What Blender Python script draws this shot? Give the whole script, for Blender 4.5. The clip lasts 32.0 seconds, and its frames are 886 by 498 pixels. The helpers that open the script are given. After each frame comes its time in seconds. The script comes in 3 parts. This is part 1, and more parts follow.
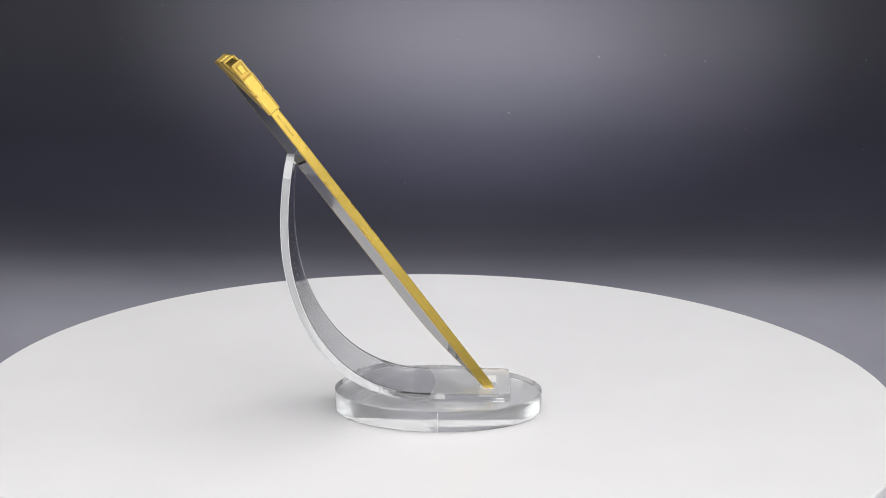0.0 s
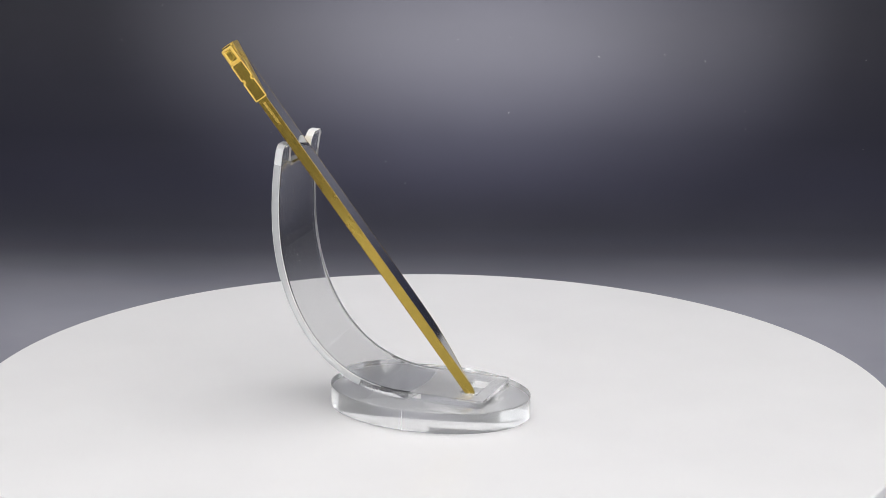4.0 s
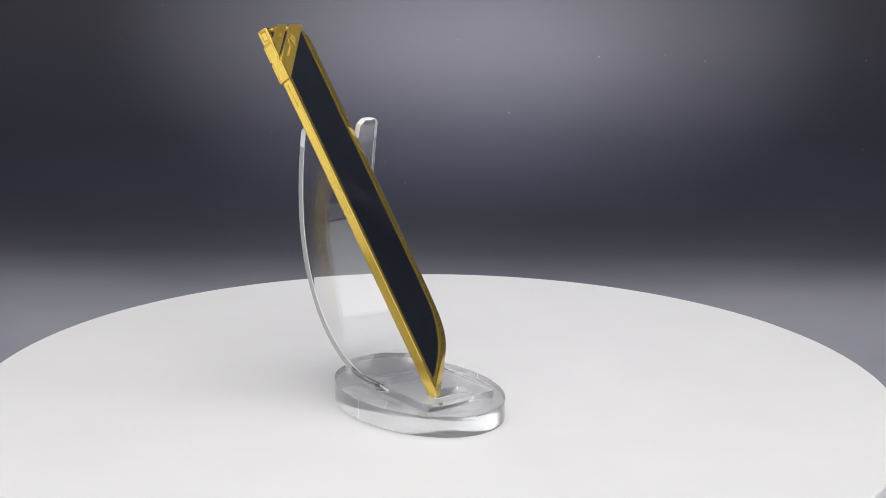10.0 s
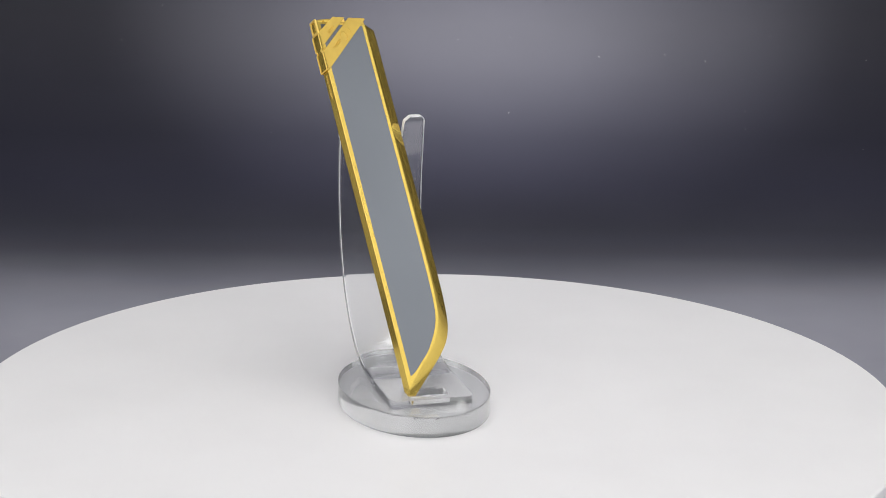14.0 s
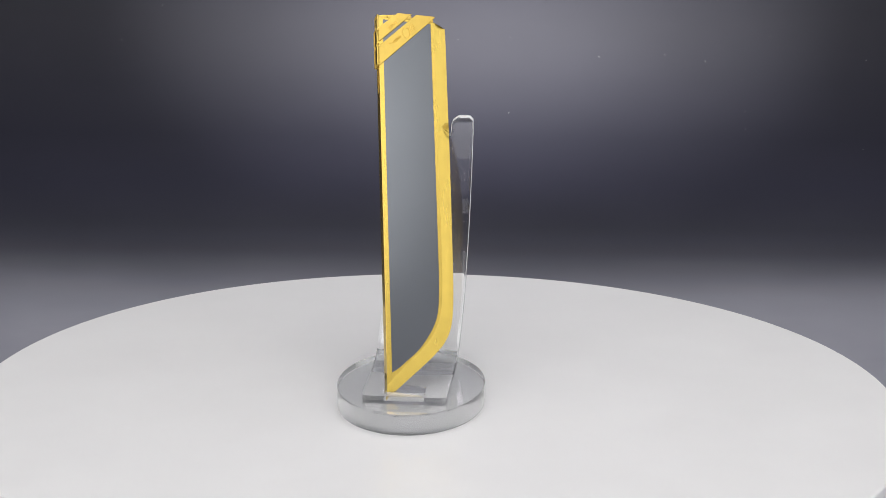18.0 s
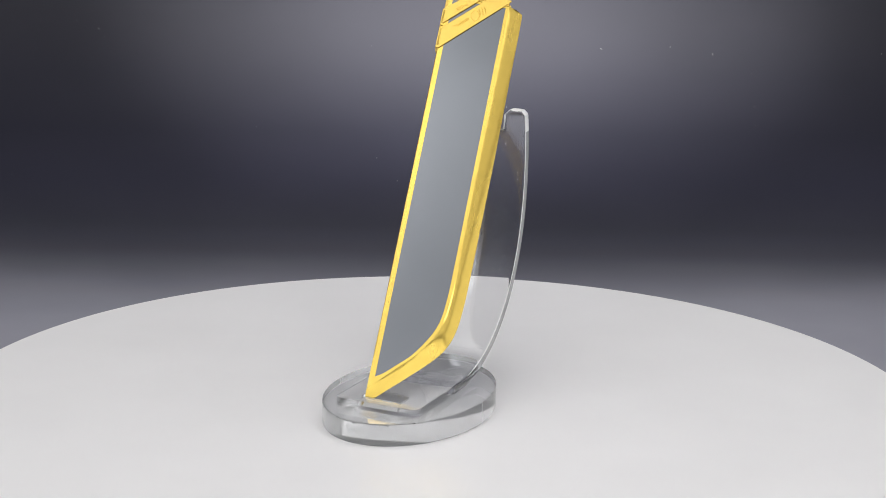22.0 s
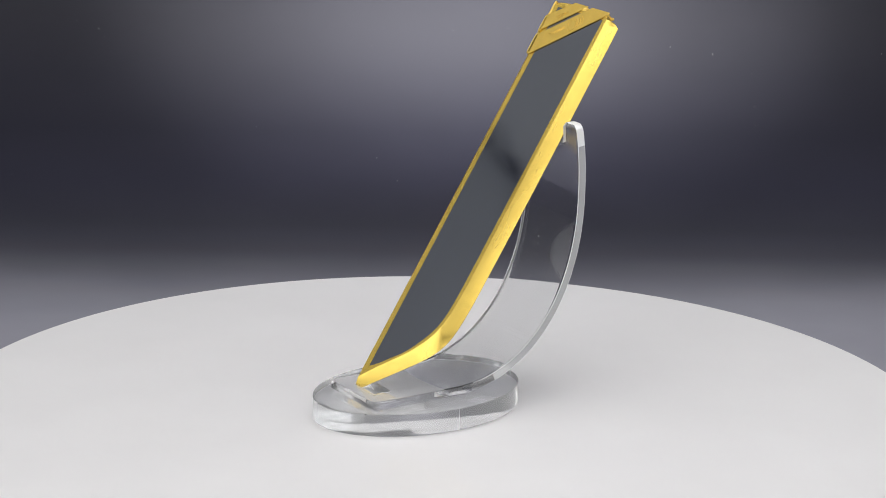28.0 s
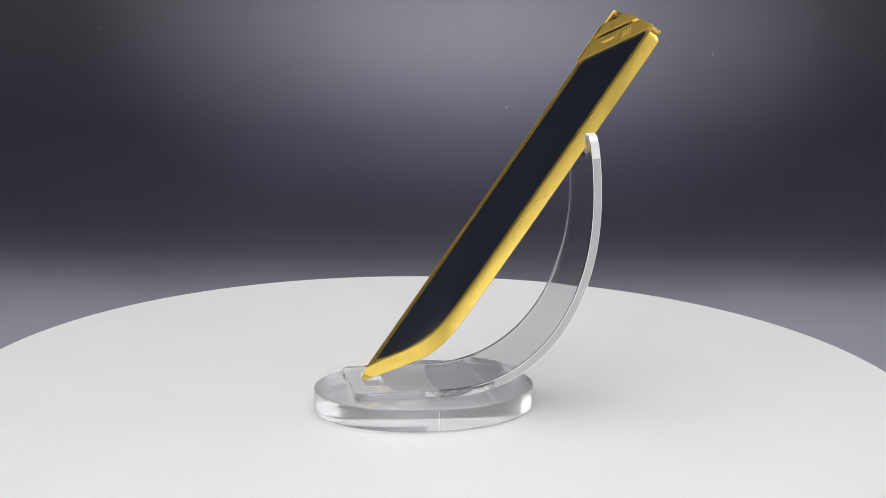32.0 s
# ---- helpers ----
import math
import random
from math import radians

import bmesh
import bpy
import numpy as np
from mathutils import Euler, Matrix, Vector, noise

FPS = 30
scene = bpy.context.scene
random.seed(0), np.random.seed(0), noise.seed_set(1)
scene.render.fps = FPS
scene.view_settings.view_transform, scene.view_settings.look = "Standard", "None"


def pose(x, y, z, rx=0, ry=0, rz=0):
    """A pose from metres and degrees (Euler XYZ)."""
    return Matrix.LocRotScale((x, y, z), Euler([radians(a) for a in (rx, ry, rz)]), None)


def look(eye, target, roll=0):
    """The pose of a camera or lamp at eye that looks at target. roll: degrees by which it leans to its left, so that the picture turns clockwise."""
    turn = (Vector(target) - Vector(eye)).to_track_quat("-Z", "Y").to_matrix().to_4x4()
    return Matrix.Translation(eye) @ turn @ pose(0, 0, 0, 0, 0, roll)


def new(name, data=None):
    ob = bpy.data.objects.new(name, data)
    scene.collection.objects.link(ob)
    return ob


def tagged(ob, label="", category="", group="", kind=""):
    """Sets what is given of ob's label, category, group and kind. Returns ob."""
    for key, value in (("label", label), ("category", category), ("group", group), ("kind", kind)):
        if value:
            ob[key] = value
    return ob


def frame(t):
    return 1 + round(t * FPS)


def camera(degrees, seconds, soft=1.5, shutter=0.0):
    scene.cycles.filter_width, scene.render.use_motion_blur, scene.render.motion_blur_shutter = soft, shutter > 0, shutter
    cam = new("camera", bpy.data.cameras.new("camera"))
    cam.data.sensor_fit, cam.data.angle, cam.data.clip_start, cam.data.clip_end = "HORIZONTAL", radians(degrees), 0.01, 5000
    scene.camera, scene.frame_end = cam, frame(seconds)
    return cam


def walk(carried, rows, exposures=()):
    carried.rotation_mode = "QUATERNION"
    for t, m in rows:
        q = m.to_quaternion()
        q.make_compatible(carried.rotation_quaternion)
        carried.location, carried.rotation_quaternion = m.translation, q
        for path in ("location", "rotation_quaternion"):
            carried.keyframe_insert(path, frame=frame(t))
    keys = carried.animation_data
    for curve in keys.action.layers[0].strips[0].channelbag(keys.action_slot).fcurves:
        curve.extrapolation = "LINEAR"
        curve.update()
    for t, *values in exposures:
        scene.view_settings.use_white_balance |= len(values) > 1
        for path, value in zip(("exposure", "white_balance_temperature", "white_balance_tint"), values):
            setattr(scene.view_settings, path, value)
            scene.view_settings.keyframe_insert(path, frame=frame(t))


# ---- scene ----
# ---------------------------------------------------------------- camera
cam = camera(22.0, 32.0, soft=0.9)
VIEW_A = pose(0.0, -0.92339, 0.31805, 74.811, -0.553, -0.065)
VIEW_B = pose(-0.00772, -0.84889, 0.29591, 74.920, -0.885, -0.466)


def between(m, n, k):
    q = m.to_quaternion().slerp(n.to_quaternion(), k)
    return Matrix.LocRotScale(m.translation.lerp(n.translation, k), q, None)


# the camera stands still, shifts quickly nearer, and stands still again
walk(cam, [(0.0, VIEW_A), (10.0, VIEW_A), (20.5, VIEW_A), (20.6, between(VIEW_A, VIEW_B, 0.74)),
           (20.7, between(VIEW_A, VIEW_B, 0.96)), (20.8, VIEW_B), (26.0, VIEW_B), (32.0, VIEW_B)],
     [(0.0, 0.80), (13.0, 0.75), (18.0, 0.62), (22.0, 0.62), (24.2, 0.51), (28.0, 0.65), (32.0, 0.76)])

SPIN = 5.2702        # degrees a second, clockwise from above
FACING = 18.0        # the time at which the turntable stands at zero


# ---------------------------------------------------------------- world and light
scene.view_settings.exposure = 0.0
world = bpy.data.worlds.new("studio")
scene.world = world
world.use_nodes = True
world.node_tree.nodes["Background"].inputs[0].default_value = (0.55, 0.6, 0.7, 1)
world.node_tree.nodes["Background"].inputs[1].default_value = 0.02


# two unseen spots, added under the roof, make the backdrop's soft wide pool
for x in (-0.025, 0.085):
    lamp = bpy.data.lights.new("added_pool_spot", "SPOT")
    lamp.energy, lamp.spot_size, lamp.spot_blend, lamp.shadow_soft_size = 62.0, math.radians(22.5), 1.0, 0.03
    lamp.color = (0.985, 0.975, 0.985)
    new("added_pool_spot", lamp).matrix_world = look((x, -0.12, 0.90), (x, 0.64, 0.135))


# ---------------------------------------------------------------- materials
def material(name):
    m = bpy.data.materials.new(name)
    m.use_nodes = True
    t = m.node_tree
    return m, t, t.nodes["Principled BSDF"]


def noise_node(t, scale, detail=3.0, stretch=None):
    n = t.nodes.new("ShaderNodeTexNoise")
    n.inputs["Scale"].default_value = scale
    n.inputs["Detail"].default_value = detail
    c = t.nodes.new("ShaderNodeTexCoord")
    if stretch:
        mp = t.nodes.new("ShaderNodeMapping")
        mp.inputs["Scale"].default_value = stretch
        t.links.new(c.outputs["Object"], mp.inputs[0])
        t.links.new(mp.outputs[0], n.inputs["Vector"])
    else:
        t.links.new(c.outputs["Object"], n.inputs["Vector"])
    return n.outputs["Fac"]


def ramp(t, fac, stops):
    r = t.nodes.new("ShaderNodeValToRGB")
    e = r.color_ramp.elements
    while len(e) < len(stops):
        e.new(0.5)
    for k, (pos, col) in enumerate(stops):
        e[k].position = pos
        e[k].color = (*col, 1) if len(col) == 3 else col
    t.links.new(fac, r.inputs[0])
    return r.outputs[0]


def grey(v):
    return (v, v, v)


def bump(t, b, fac, strength, distance):
    n = t.nodes.new("ShaderNodeBump")
    n.inputs["Strength"].default_value = strength
    n.inputs["Distance"].default_value = distance
    t.links.new(fac, n.inputs["Height"])
    t.links.new(n.outputs[0], b.inputs["Normal"])
    return n


def gold(name, rough, col, pitted=0.1, haze=0.0, haze_rough=0.55):
    """Gold plate; haze is the share of fine scratches that scatter the light widely."""
    m, t, b = material(name)
    lobes = [(b, rough)]
    if haze:
        wide = t.nodes.new("ShaderNodeBsdfPrincipled")
        lobes.append((wide, haze_rough))
        mix = t.nodes.new("ShaderNodeMixShader")
        worn = noise_node(t, 60, 4, (1, 0.3, 1))
        t.links.new(ramp(t, worn, [(0.3, grey(haze * 0.94)), (0.7, grey(haze * 1.06))]), mix.inputs[0])
        t.links.new(b.outputs[0], mix.inputs[1])
        t.links.new(wide.outputs[0], mix.inputs[2])
        t.links.new(mix.outputs[0], t.nodes["Material Output"].inputs["Surface"])
    mottle = noise_node(t, 260, 5)
    colour = ramp(t, mottle, [(0.3, tuple(c * 0.93 for c in col)), (0.6, col), (0.8, tuple(c * 1.05 for c in col))])
    fine = noise_node(t, 900, 3, (1, 0.15, 1))
    pits = noise_node(t, 420, 5)
    for node, r in lobes:
        node.inputs["Metallic"].default_value = 1.0
        t.links.new(colour, node.inputs["Base Color"])
        t.links.new(ramp(t, fine, [(0.3, grey(r * 0.94)), (0.75, grey(r * 1.08))]), node.inputs["Roughness"])
        bump(t, node, pits, pitted, 0.0002)
    return m


GOLD = gold("gold_plate", 0.09, (0.72, 0.52, 0.115), 0.05, 0.26)
GOLD_SOFT = gold("gold_satin", 0.22, (0.72, 0.51, 0.12), 0.05, 0.42, 0.62)
GOLD_BLASTED = gold("gold_blasted", 0.58, (0.84, 0.61, 0.17), 0.05)
GOLD_DARK = gold("gold_engraving", 0.22, (0.66, 0.44, 0.09), 0.02, 0.25)

LACQUER, t, b = material("black_lacquer")
b.inputs["Base Color"].default_value = (0.004, 0.005, 0.012, 1)
b.inputs["IOR"].default_value = 2.45
b.inputs["Specular Tint"].default_value = (0.88, 0.93, 1.0, 1)
smear = noise_node(t, 42, 6, (1.0, 0.6, 1.0))
t.links.new(ramp(t, smear, [(0.40, grey(0.05)), (0.60, grey(0.09)), (0.78, grey(0.22))]), b.inputs["Roughness"])
bump(t, b, noise_node(t, 25, 2), 0.03, 0.0004)

ACRYLIC, t, b = material("clear_acrylic")
b.inputs["Base Color"].default_value = (0.992, 0.996, 1.0, 1)
b.inputs["Transmission Weight"].default_value = 1.0
b.inputs["IOR"].default_value = 1.43
scuff = noise_node(t, 120, 5)
t.links.new(ramp(t, scuff, [(0.5, grey(0.0)), (0.8, grey(0.02))]), b.inputs["Roughness"])


RUBBED, t, b = material("rubbed_clear_acrylic")
b.inputs["Base Color"].default_value = (0.99, 0.994, 1.0, 1)
b.inputs["IOR"].default_value = 1.68
b.inputs["Roughness"].default_value = 0.008
rub = noise_node(t, 90, 6, (1.0, 0.25, 0.35))
t.links.new(ramp(t, rub, [(0.30, grey(1.0)), (0.60, grey(0.985)), (0.80, grey(0.95))]), b.inputs["Transmission Weight"])
# fine ripples across the sheet where it was bent over the heated former
spot = t.nodes.new("ShaderNodeTexCoord")
height = t.nodes.new("ShaderNodeSeparateXYZ")
t.links.new(spot.outputs["Object"], height.inputs[0])
turns = t.nodes.new("ShaderNodeMath")
turns.operation, turns.inputs[1].default_value = "MULTIPLY", 2 * math.pi / 0.0013
t.links.new(height.outputs["Z"], turns.inputs[0])
ripple = t.nodes.new("ShaderNodeMath")
ripple.operation = "SINE"
t.links.new(turns.outputs[0], ripple.inputs[0])
reach = ramp(t, height.outputs["Z"], [(0.010, grey(0.0)), (0.014, grey(1.0)), (0.022, grey(1.0)), (0.028, grey(0.0))])
bent = t.nodes.new("ShaderNodeMath")
bent.operation = "MULTIPLY"
t.links.new(ripple.outputs[0], bent.inputs[0])
t.links.new(reach, bent.inputs[1])
bump(t, b, bent.outputs[0], 0.07, 0.0001)


def edge_acrylic(name, clear, rough, relief=0.0):
    m, t, b = material(name)
    b.inputs["Base Color"].default_value = (0.97, 0.975, 0.98, 1)
    b.inputs["Transmission Weight"].default_value = clear
    b.inputs["IOR"].default_value = 1.49
    saw = noise_node(t, 700, 4, (1, 1, 0.2))
    t.links.new(ramp(t, saw, [(0.3, grey(rough * 0.7)), (0.7, grey(rough * 1.4))]), b.inputs["Roughness"])
    if relief:
        bump(t, b, saw, relief, 0.0001)
    return m


EDGE_CLEAR = edge_acrylic("polished_acrylic_edge", 0.62, 0.07)
EDGE_LINE = edge_acrylic("broken_acrylic_arris", 0.15, 0.3)
RIM = edge_acrylic("scuffed_acrylic_rim", 0.93, 0.015)
UNDERSIDE = edge_acrylic("scuffed_acrylic_underside", 0.78, 0.015)
FROST = edge_acrylic("sawn_acrylic_end", 0.30, 0.45, 0.05)

PLATTER, t, b = material("white_satin_plastic")
t.links.new(ramp(t, noise_node(t, 18, 4), [(0.3, (0.78, 0.768, 0.772)), (0.7, (0.81, 0.798, 0.802))]), b.inputs["Base Color"])
t.links.new(ramp(t, noise_node(t, 25, 3), [(0.3, grey(0.31)), (0.7, grey(0.34))]), b.inputs["Roughness"])

BLACK_PLASTIC, t, b = material("black_plastic")
b.inputs["Base Color"].default_value = (0.02, 0.02, 0.022, 1)
b.inputs["Roughness"].default_value = 0.45

# the sweep's light falloff is painted in: pale foot, dark bend, paler top
VINYL, t, b = material("vinyl_painted_falloff")
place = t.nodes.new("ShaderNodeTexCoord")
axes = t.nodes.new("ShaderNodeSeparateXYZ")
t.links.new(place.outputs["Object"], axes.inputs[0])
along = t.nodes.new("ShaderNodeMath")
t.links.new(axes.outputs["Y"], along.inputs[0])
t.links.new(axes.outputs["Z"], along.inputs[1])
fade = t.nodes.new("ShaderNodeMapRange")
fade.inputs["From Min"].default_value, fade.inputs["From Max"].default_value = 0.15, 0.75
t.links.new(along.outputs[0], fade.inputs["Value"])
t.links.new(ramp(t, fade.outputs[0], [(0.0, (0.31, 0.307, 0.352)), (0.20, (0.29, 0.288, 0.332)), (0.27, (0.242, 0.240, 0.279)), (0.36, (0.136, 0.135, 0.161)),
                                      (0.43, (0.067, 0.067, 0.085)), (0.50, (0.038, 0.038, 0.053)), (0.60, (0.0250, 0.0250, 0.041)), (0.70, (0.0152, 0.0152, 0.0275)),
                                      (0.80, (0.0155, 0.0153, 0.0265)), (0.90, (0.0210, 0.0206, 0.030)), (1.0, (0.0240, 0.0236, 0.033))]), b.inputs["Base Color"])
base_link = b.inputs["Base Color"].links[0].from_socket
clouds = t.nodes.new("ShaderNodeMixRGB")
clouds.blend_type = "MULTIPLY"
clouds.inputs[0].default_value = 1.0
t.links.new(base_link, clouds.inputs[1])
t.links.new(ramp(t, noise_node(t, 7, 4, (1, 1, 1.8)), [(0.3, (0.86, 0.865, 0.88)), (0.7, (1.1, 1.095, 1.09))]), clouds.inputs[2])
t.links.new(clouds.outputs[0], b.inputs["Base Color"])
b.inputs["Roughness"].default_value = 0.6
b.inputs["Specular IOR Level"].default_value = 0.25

CLOTH, t, b = material("tent_cloth")
t.links.new(ramp(t, noise_node(t, 40, 4), [(0.3, grey(0.78)), (0.7, grey(0.82))]), b.inputs["Base Color"])
b.inputs["Roughness"].default_value = 0.9


DARK_CLOTH, t, b = material("dark_cloth")
t.links.new(ramp(t, noise_node(t, 60, 4), [(0.3, grey(0.085)), (0.7, grey(0.115))]), b.inputs["Base Color"])
b.inputs["Roughness"].default_value = 0.95


def glow(name, base, col, lamps=(), cloth=0.5, end=None):
    """Lit diffuser cloth; each lamp behind it, (x, y, strength, inner, outer), makes a bright spot.
    Towards an end, (y, y), past the last lamp, it grows dim."""
    m, t, b = material(name)
    b.inputs["Base Color"].default_value = (cloth, cloth, cloth, 1)
    b.inputs["Emission Color"].default_value = (*col, 1)
    place = t.nodes.new("ShaderNodeTexCoord")
    out = None
    for x, y, strength, inner, outer in lamps:
        reach = t.nodes.new("ShaderNodeVectorMath")
        reach.operation = "DISTANCE"
        reach.inputs[1].default_value = (x, y, 0.0)
        t.links.new(place.outputs["Object"], reach.inputs[0])
        heat = t.nodes.new("ShaderNodeMapRange")
        heat.interpolation_type = "SMOOTHSTEP"
        for key, v in zip(("From Min", "From Max", "To Min", "To Max"), (inner, outer, strength, 0.0)):
            heat.inputs[key].default_value = v
        t.links.new(reach.outputs["Value"], heat.inputs["Value"])
        both = t.nodes.new("ShaderNodeMath")
        t.links.new(heat.outputs[0], both.inputs[0])
        if out:
            t.links.new(out, both.inputs[1])
        else:
            both.inputs[1].default_value = base
        out = both.outputs[0]
    gain = t.nodes.new("ShaderNodeMath")
    gain.operation = "MULTIPLY"
    t.links.new(ramp(t, noise_node(t, 5.5, 3), [(0.32, grey(0.84)), (0.68, grey(1.16))]), gain.inputs[0])
    if out:
        t.links.new(out, gain.inputs[1])
    else:
        gain.inputs[1].default_value = base
    if end:
        axes = t.nodes.new("ShaderNodeSeparateXYZ")
        t.links.new(place.outputs["Object"], axes.inputs[0])
        dim = t.nodes.new("ShaderNodeMapRange")
        dim.interpolation_type = "SMOOTHSTEP"
        for key, v in zip(("From Min", "From Max", "To Min", "To Max"), (*end, 1.0, 0.12)):
            dim.inputs[key].default_value = v
        t.links.new(axes.outputs["Y"], dim.inputs["Value"])
        last = t.nodes.new("ShaderNodeMath")
        last.operation = "MULTIPLY"
        t.links.new(gain.outputs[0], last.inputs[0])
        t.links.new(dim.outputs[0], last.inputs[1])
        gain = last
    t.links.new(gain.outputs[0], b.inputs["Emission Strength"])
    return m


TOP_GLOW = glow("top_diffuser", 0.26, (1.0, 0.99, 0.985), ((0.30, 0.0, 1.3, 0.07, 0.31), (-0.19, -0.02, 1.3, 0.06, 0.33), (0.0, 0.56, 2.3, 0.12, 0.44), (0.0, -0.57, 0.95, 0.10, 0.52), (0.50, -0.41, 3.6, 0.03, 0.135)))
WEST_GLOW = glow("west_diffuser", 0.17, (0.97, 0.985, 1.0), ((0.16, -0.36, 1.2, 0.15, 0.72), (-0.36, 0.36, 0.5, 0.10, 0.42)), 0.25)
EAST_GLOW = glow("east_diffuser", 0.46, (0.97, 0.985, 1.0), ((-0.21, 0.41, 0.22, 0.12, 0.42),), 0.5, (0.50, 0.81))
FRONT_GLOW = glow("front_diffuser", 0.80, (1.0, 0.99, 0.97))


# ---------------------------------------------------------------- mesh helpers
def part(name, bm, mat, parent=None, label="", sharp=15.0):
    bm.normal_update()
    lim = math.radians(sharp)
    for f in bm.faces:
        f.smooth = len(f.verts) < 5
    for e in bm.edges:
        e.smooth = len(e.link_faces) == 2 and e.calc_face_angle(0.0) < lim
    me = bpy.data.meshes.new(name)
    bm.to_mesh(me)
    bm.free()
    me.materials.append(mat)
    ob = new(name, me)
    if parent:
        ob.parent = parent
    if label:
        ob["label"] = label
    return ob


def box(x0, x1, y0, y1, z0, z1, r=0.0, seg=2):
    bm = bmesh.new()
    bmesh.ops.create_cube(bm, size=1.0)
    for v in bm.verts:
        v.co = Vector(((x0 + x1) / 2 + v.co.x * (x1 - x0), (y0 + y1) / 2 + v.co.y * (y1 - y0), (z0 + z1) / 2 + v.co.z * (z1 - z0)))
    if r > 0:
        bmesh.ops.bevel(bm, geom=bm.edges[:], offset=r, segments=seg, affect="EDGES", profile=0.5)
    return bm


def prism(points, z0, z1, r=0.0, seg=2):
    """A plate with that outline (counter-clockwise), from z0 to z1, its rims rounded by r."""
    bm = bmesh.new()
    low = [bm.verts.new((x, y, z0)) for x, y in points]
    top = [bm.verts.new((x, y, z1)) for x, y in points]
    n = len(points)
    f0 = bm.faces.new(low[::-1])
    f1 = bm.faces.new(top)
    for k in range(n):
        bm.faces.new((low[k], low[(k + 1) % n], top[(k + 1) % n], top[k]))
    if r > 0:
        rim = [e for f in (f0, f1) for e in f.edges]
        bmesh.ops.bevel(bm, geom=rim, offset=r, segments=seg, affect="EDGES", profile=0.5)
    return bm


def smooth_line(points, steps):
    """A Catmull-Rom line through the points."""
    out = []
    n = len(points)
    for k in range(n - 1):
        p0, p1, p2, p3 = (Vector(points[min(max(j, 0), n - 1)]) for j in (k - 1, k, k + 1, k + 2))
        for s in range(steps):
            u = s / steps
            out.append(0.5 * ((2 * p1) + (p2 - p0) * u + (2 * p0 - 5 * p1 + 4 * p2 - p3) * u * u + (3 * p1 - p0 - 3 * p2 + p3) * u ** 3))
    out.append(Vector(points[-1]))
    return out


def joined(*bms):
    out = bmesh.new()
    for b in bms:
        me = bpy.data.meshes.new("piece")
        b.to_mesh(me)
        b.free()
        out.from_mesh(me)
        bpy.data.meshes.remove(me)
    return out


# ---------------------------------------------------------------- studio: backdrop and light tent
def sweep(y0, y1, z0, z1, r, half, steps=24):
    """A sheet that lies flat, bends up with radius r, and stands."""
    prof = [(y0, z0)]
    for k in range(steps + 1):
        a = math.pi / 2 * k / steps
        prof.append((y1 - r + r * math.sin(a), z0 + r - r * math.cos(a)))
    prof.append((y1, z1))
    bm = bmesh.new()
    rows = []
    for off in (0.0, 0.0015):
        row = []
        for k, (y, z) in enumerate(prof):
            a = min(max((k - 1) / steps, 0), 1) * math.pi / 2
            py, pz = y + off * math.sin(a), z - off * math.cos(a)
            row.append((bm.verts.new((-half, py, pz)), bm.verts.new((half, py, pz))))
        rows.append(row)
    for k in range(len(prof) - 1):
        (a, b), (c, d) = rows[0][k], rows[0][k + 1]
        bm.faces.new((a, b, d, c))
        (a, b), (c, d) = rows[1][k], rows[1][k + 1]
        bm.faces.new((a, c, d, b))
        for s in (0, 1):
            bm.faces.new((rows[0][k][s], rows[0][k + 1][s], rows[1][k + 1][s], rows[1][k][s]))
    return bm


FLOOR_Z = -0.062
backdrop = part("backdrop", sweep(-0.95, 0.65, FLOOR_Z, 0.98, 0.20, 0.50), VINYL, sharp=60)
tagged(backdrop, "dark satin vinyl sweep behind the turntable, light falloff painted into its colour", "backdrop", kind="structure")

tabletop = part("floor", box(-1.0, 1.0, -1.3, 0.8, FLOOR_Z - 0.04, FLOOR_Z - 0.002), BLACK_PLASTIC)
tagged(tabletop, "dark studio table under the backdrop", "floor", kind="structure")
for nm, dims in (("wall_west", (-0.83, -0.81, -1.28, 0.68, FLOOR_Z, 1.0)), ("wall_east", (0.81, 0.83, -1.28, 0.68, FLOOR_Z, 1.0)),
                 ("wall_north", (-0.83, 0.83, 0.66, 0.68, FLOOR_Z, 1.0)),
                 ("ceiling", (-0.83, 0.83, -1.28, 0.68, 1.0, 1.02))):
    tagged(part(nm, box(*dims), CLOTH), "white cloth wall of the light tent" if nm != "ceiling" else "white cloth roof of the light tent", nm.split("_")[0], kind="structure")

# the tent's front, with an opening round the camera
front = joined(box(-0.83, -0.32, -1.30, -1.28, FLOOR_Z, 1.0), box(0.20, 0.83, -1.30, -1.28, FLOOR_Z, 1.0),
               box(-0.32, 0.20, -1.30, -1.28, 0.62, 1.0), box(-0.32, 0.20, -1.30, -1.28, FLOOR_Z, 0.10))
tagged(part("wall_south", front, CLOTH), "white cloth front of the tent with an opening", "wall", kind="structure")
tagged(part("wall_behind", box(-0.8, 0.8, -1.62, -1.60, FLOOR_Z, 1.0), DARK_CLOTH), "dark room behind the tent's opening", "wall", kind="structure")


def softbox(size_x, size_y, m, mat, label):
    """A shallow lamp box whose white cloth faces down its own -z."""
    root = new("softbox")
    part("housing", box(-size_x / 2 - 0.01, size_x / 2 + 0.01, -size_y / 2 - 0.01, size_y / 2 + 0.01, 0.004, 0.02, 0.004), BLACK_PLASTIC, root)
    part("diffuser", box(-size_x / 2, size_x / 2, -size_y / 2, size_y / 2, 0.0, 0.0035), mat, root, "glowing white diffuser cloth")
    root.matrix_world = m
    return tagged(root, label, "softbox", "studio lamps")


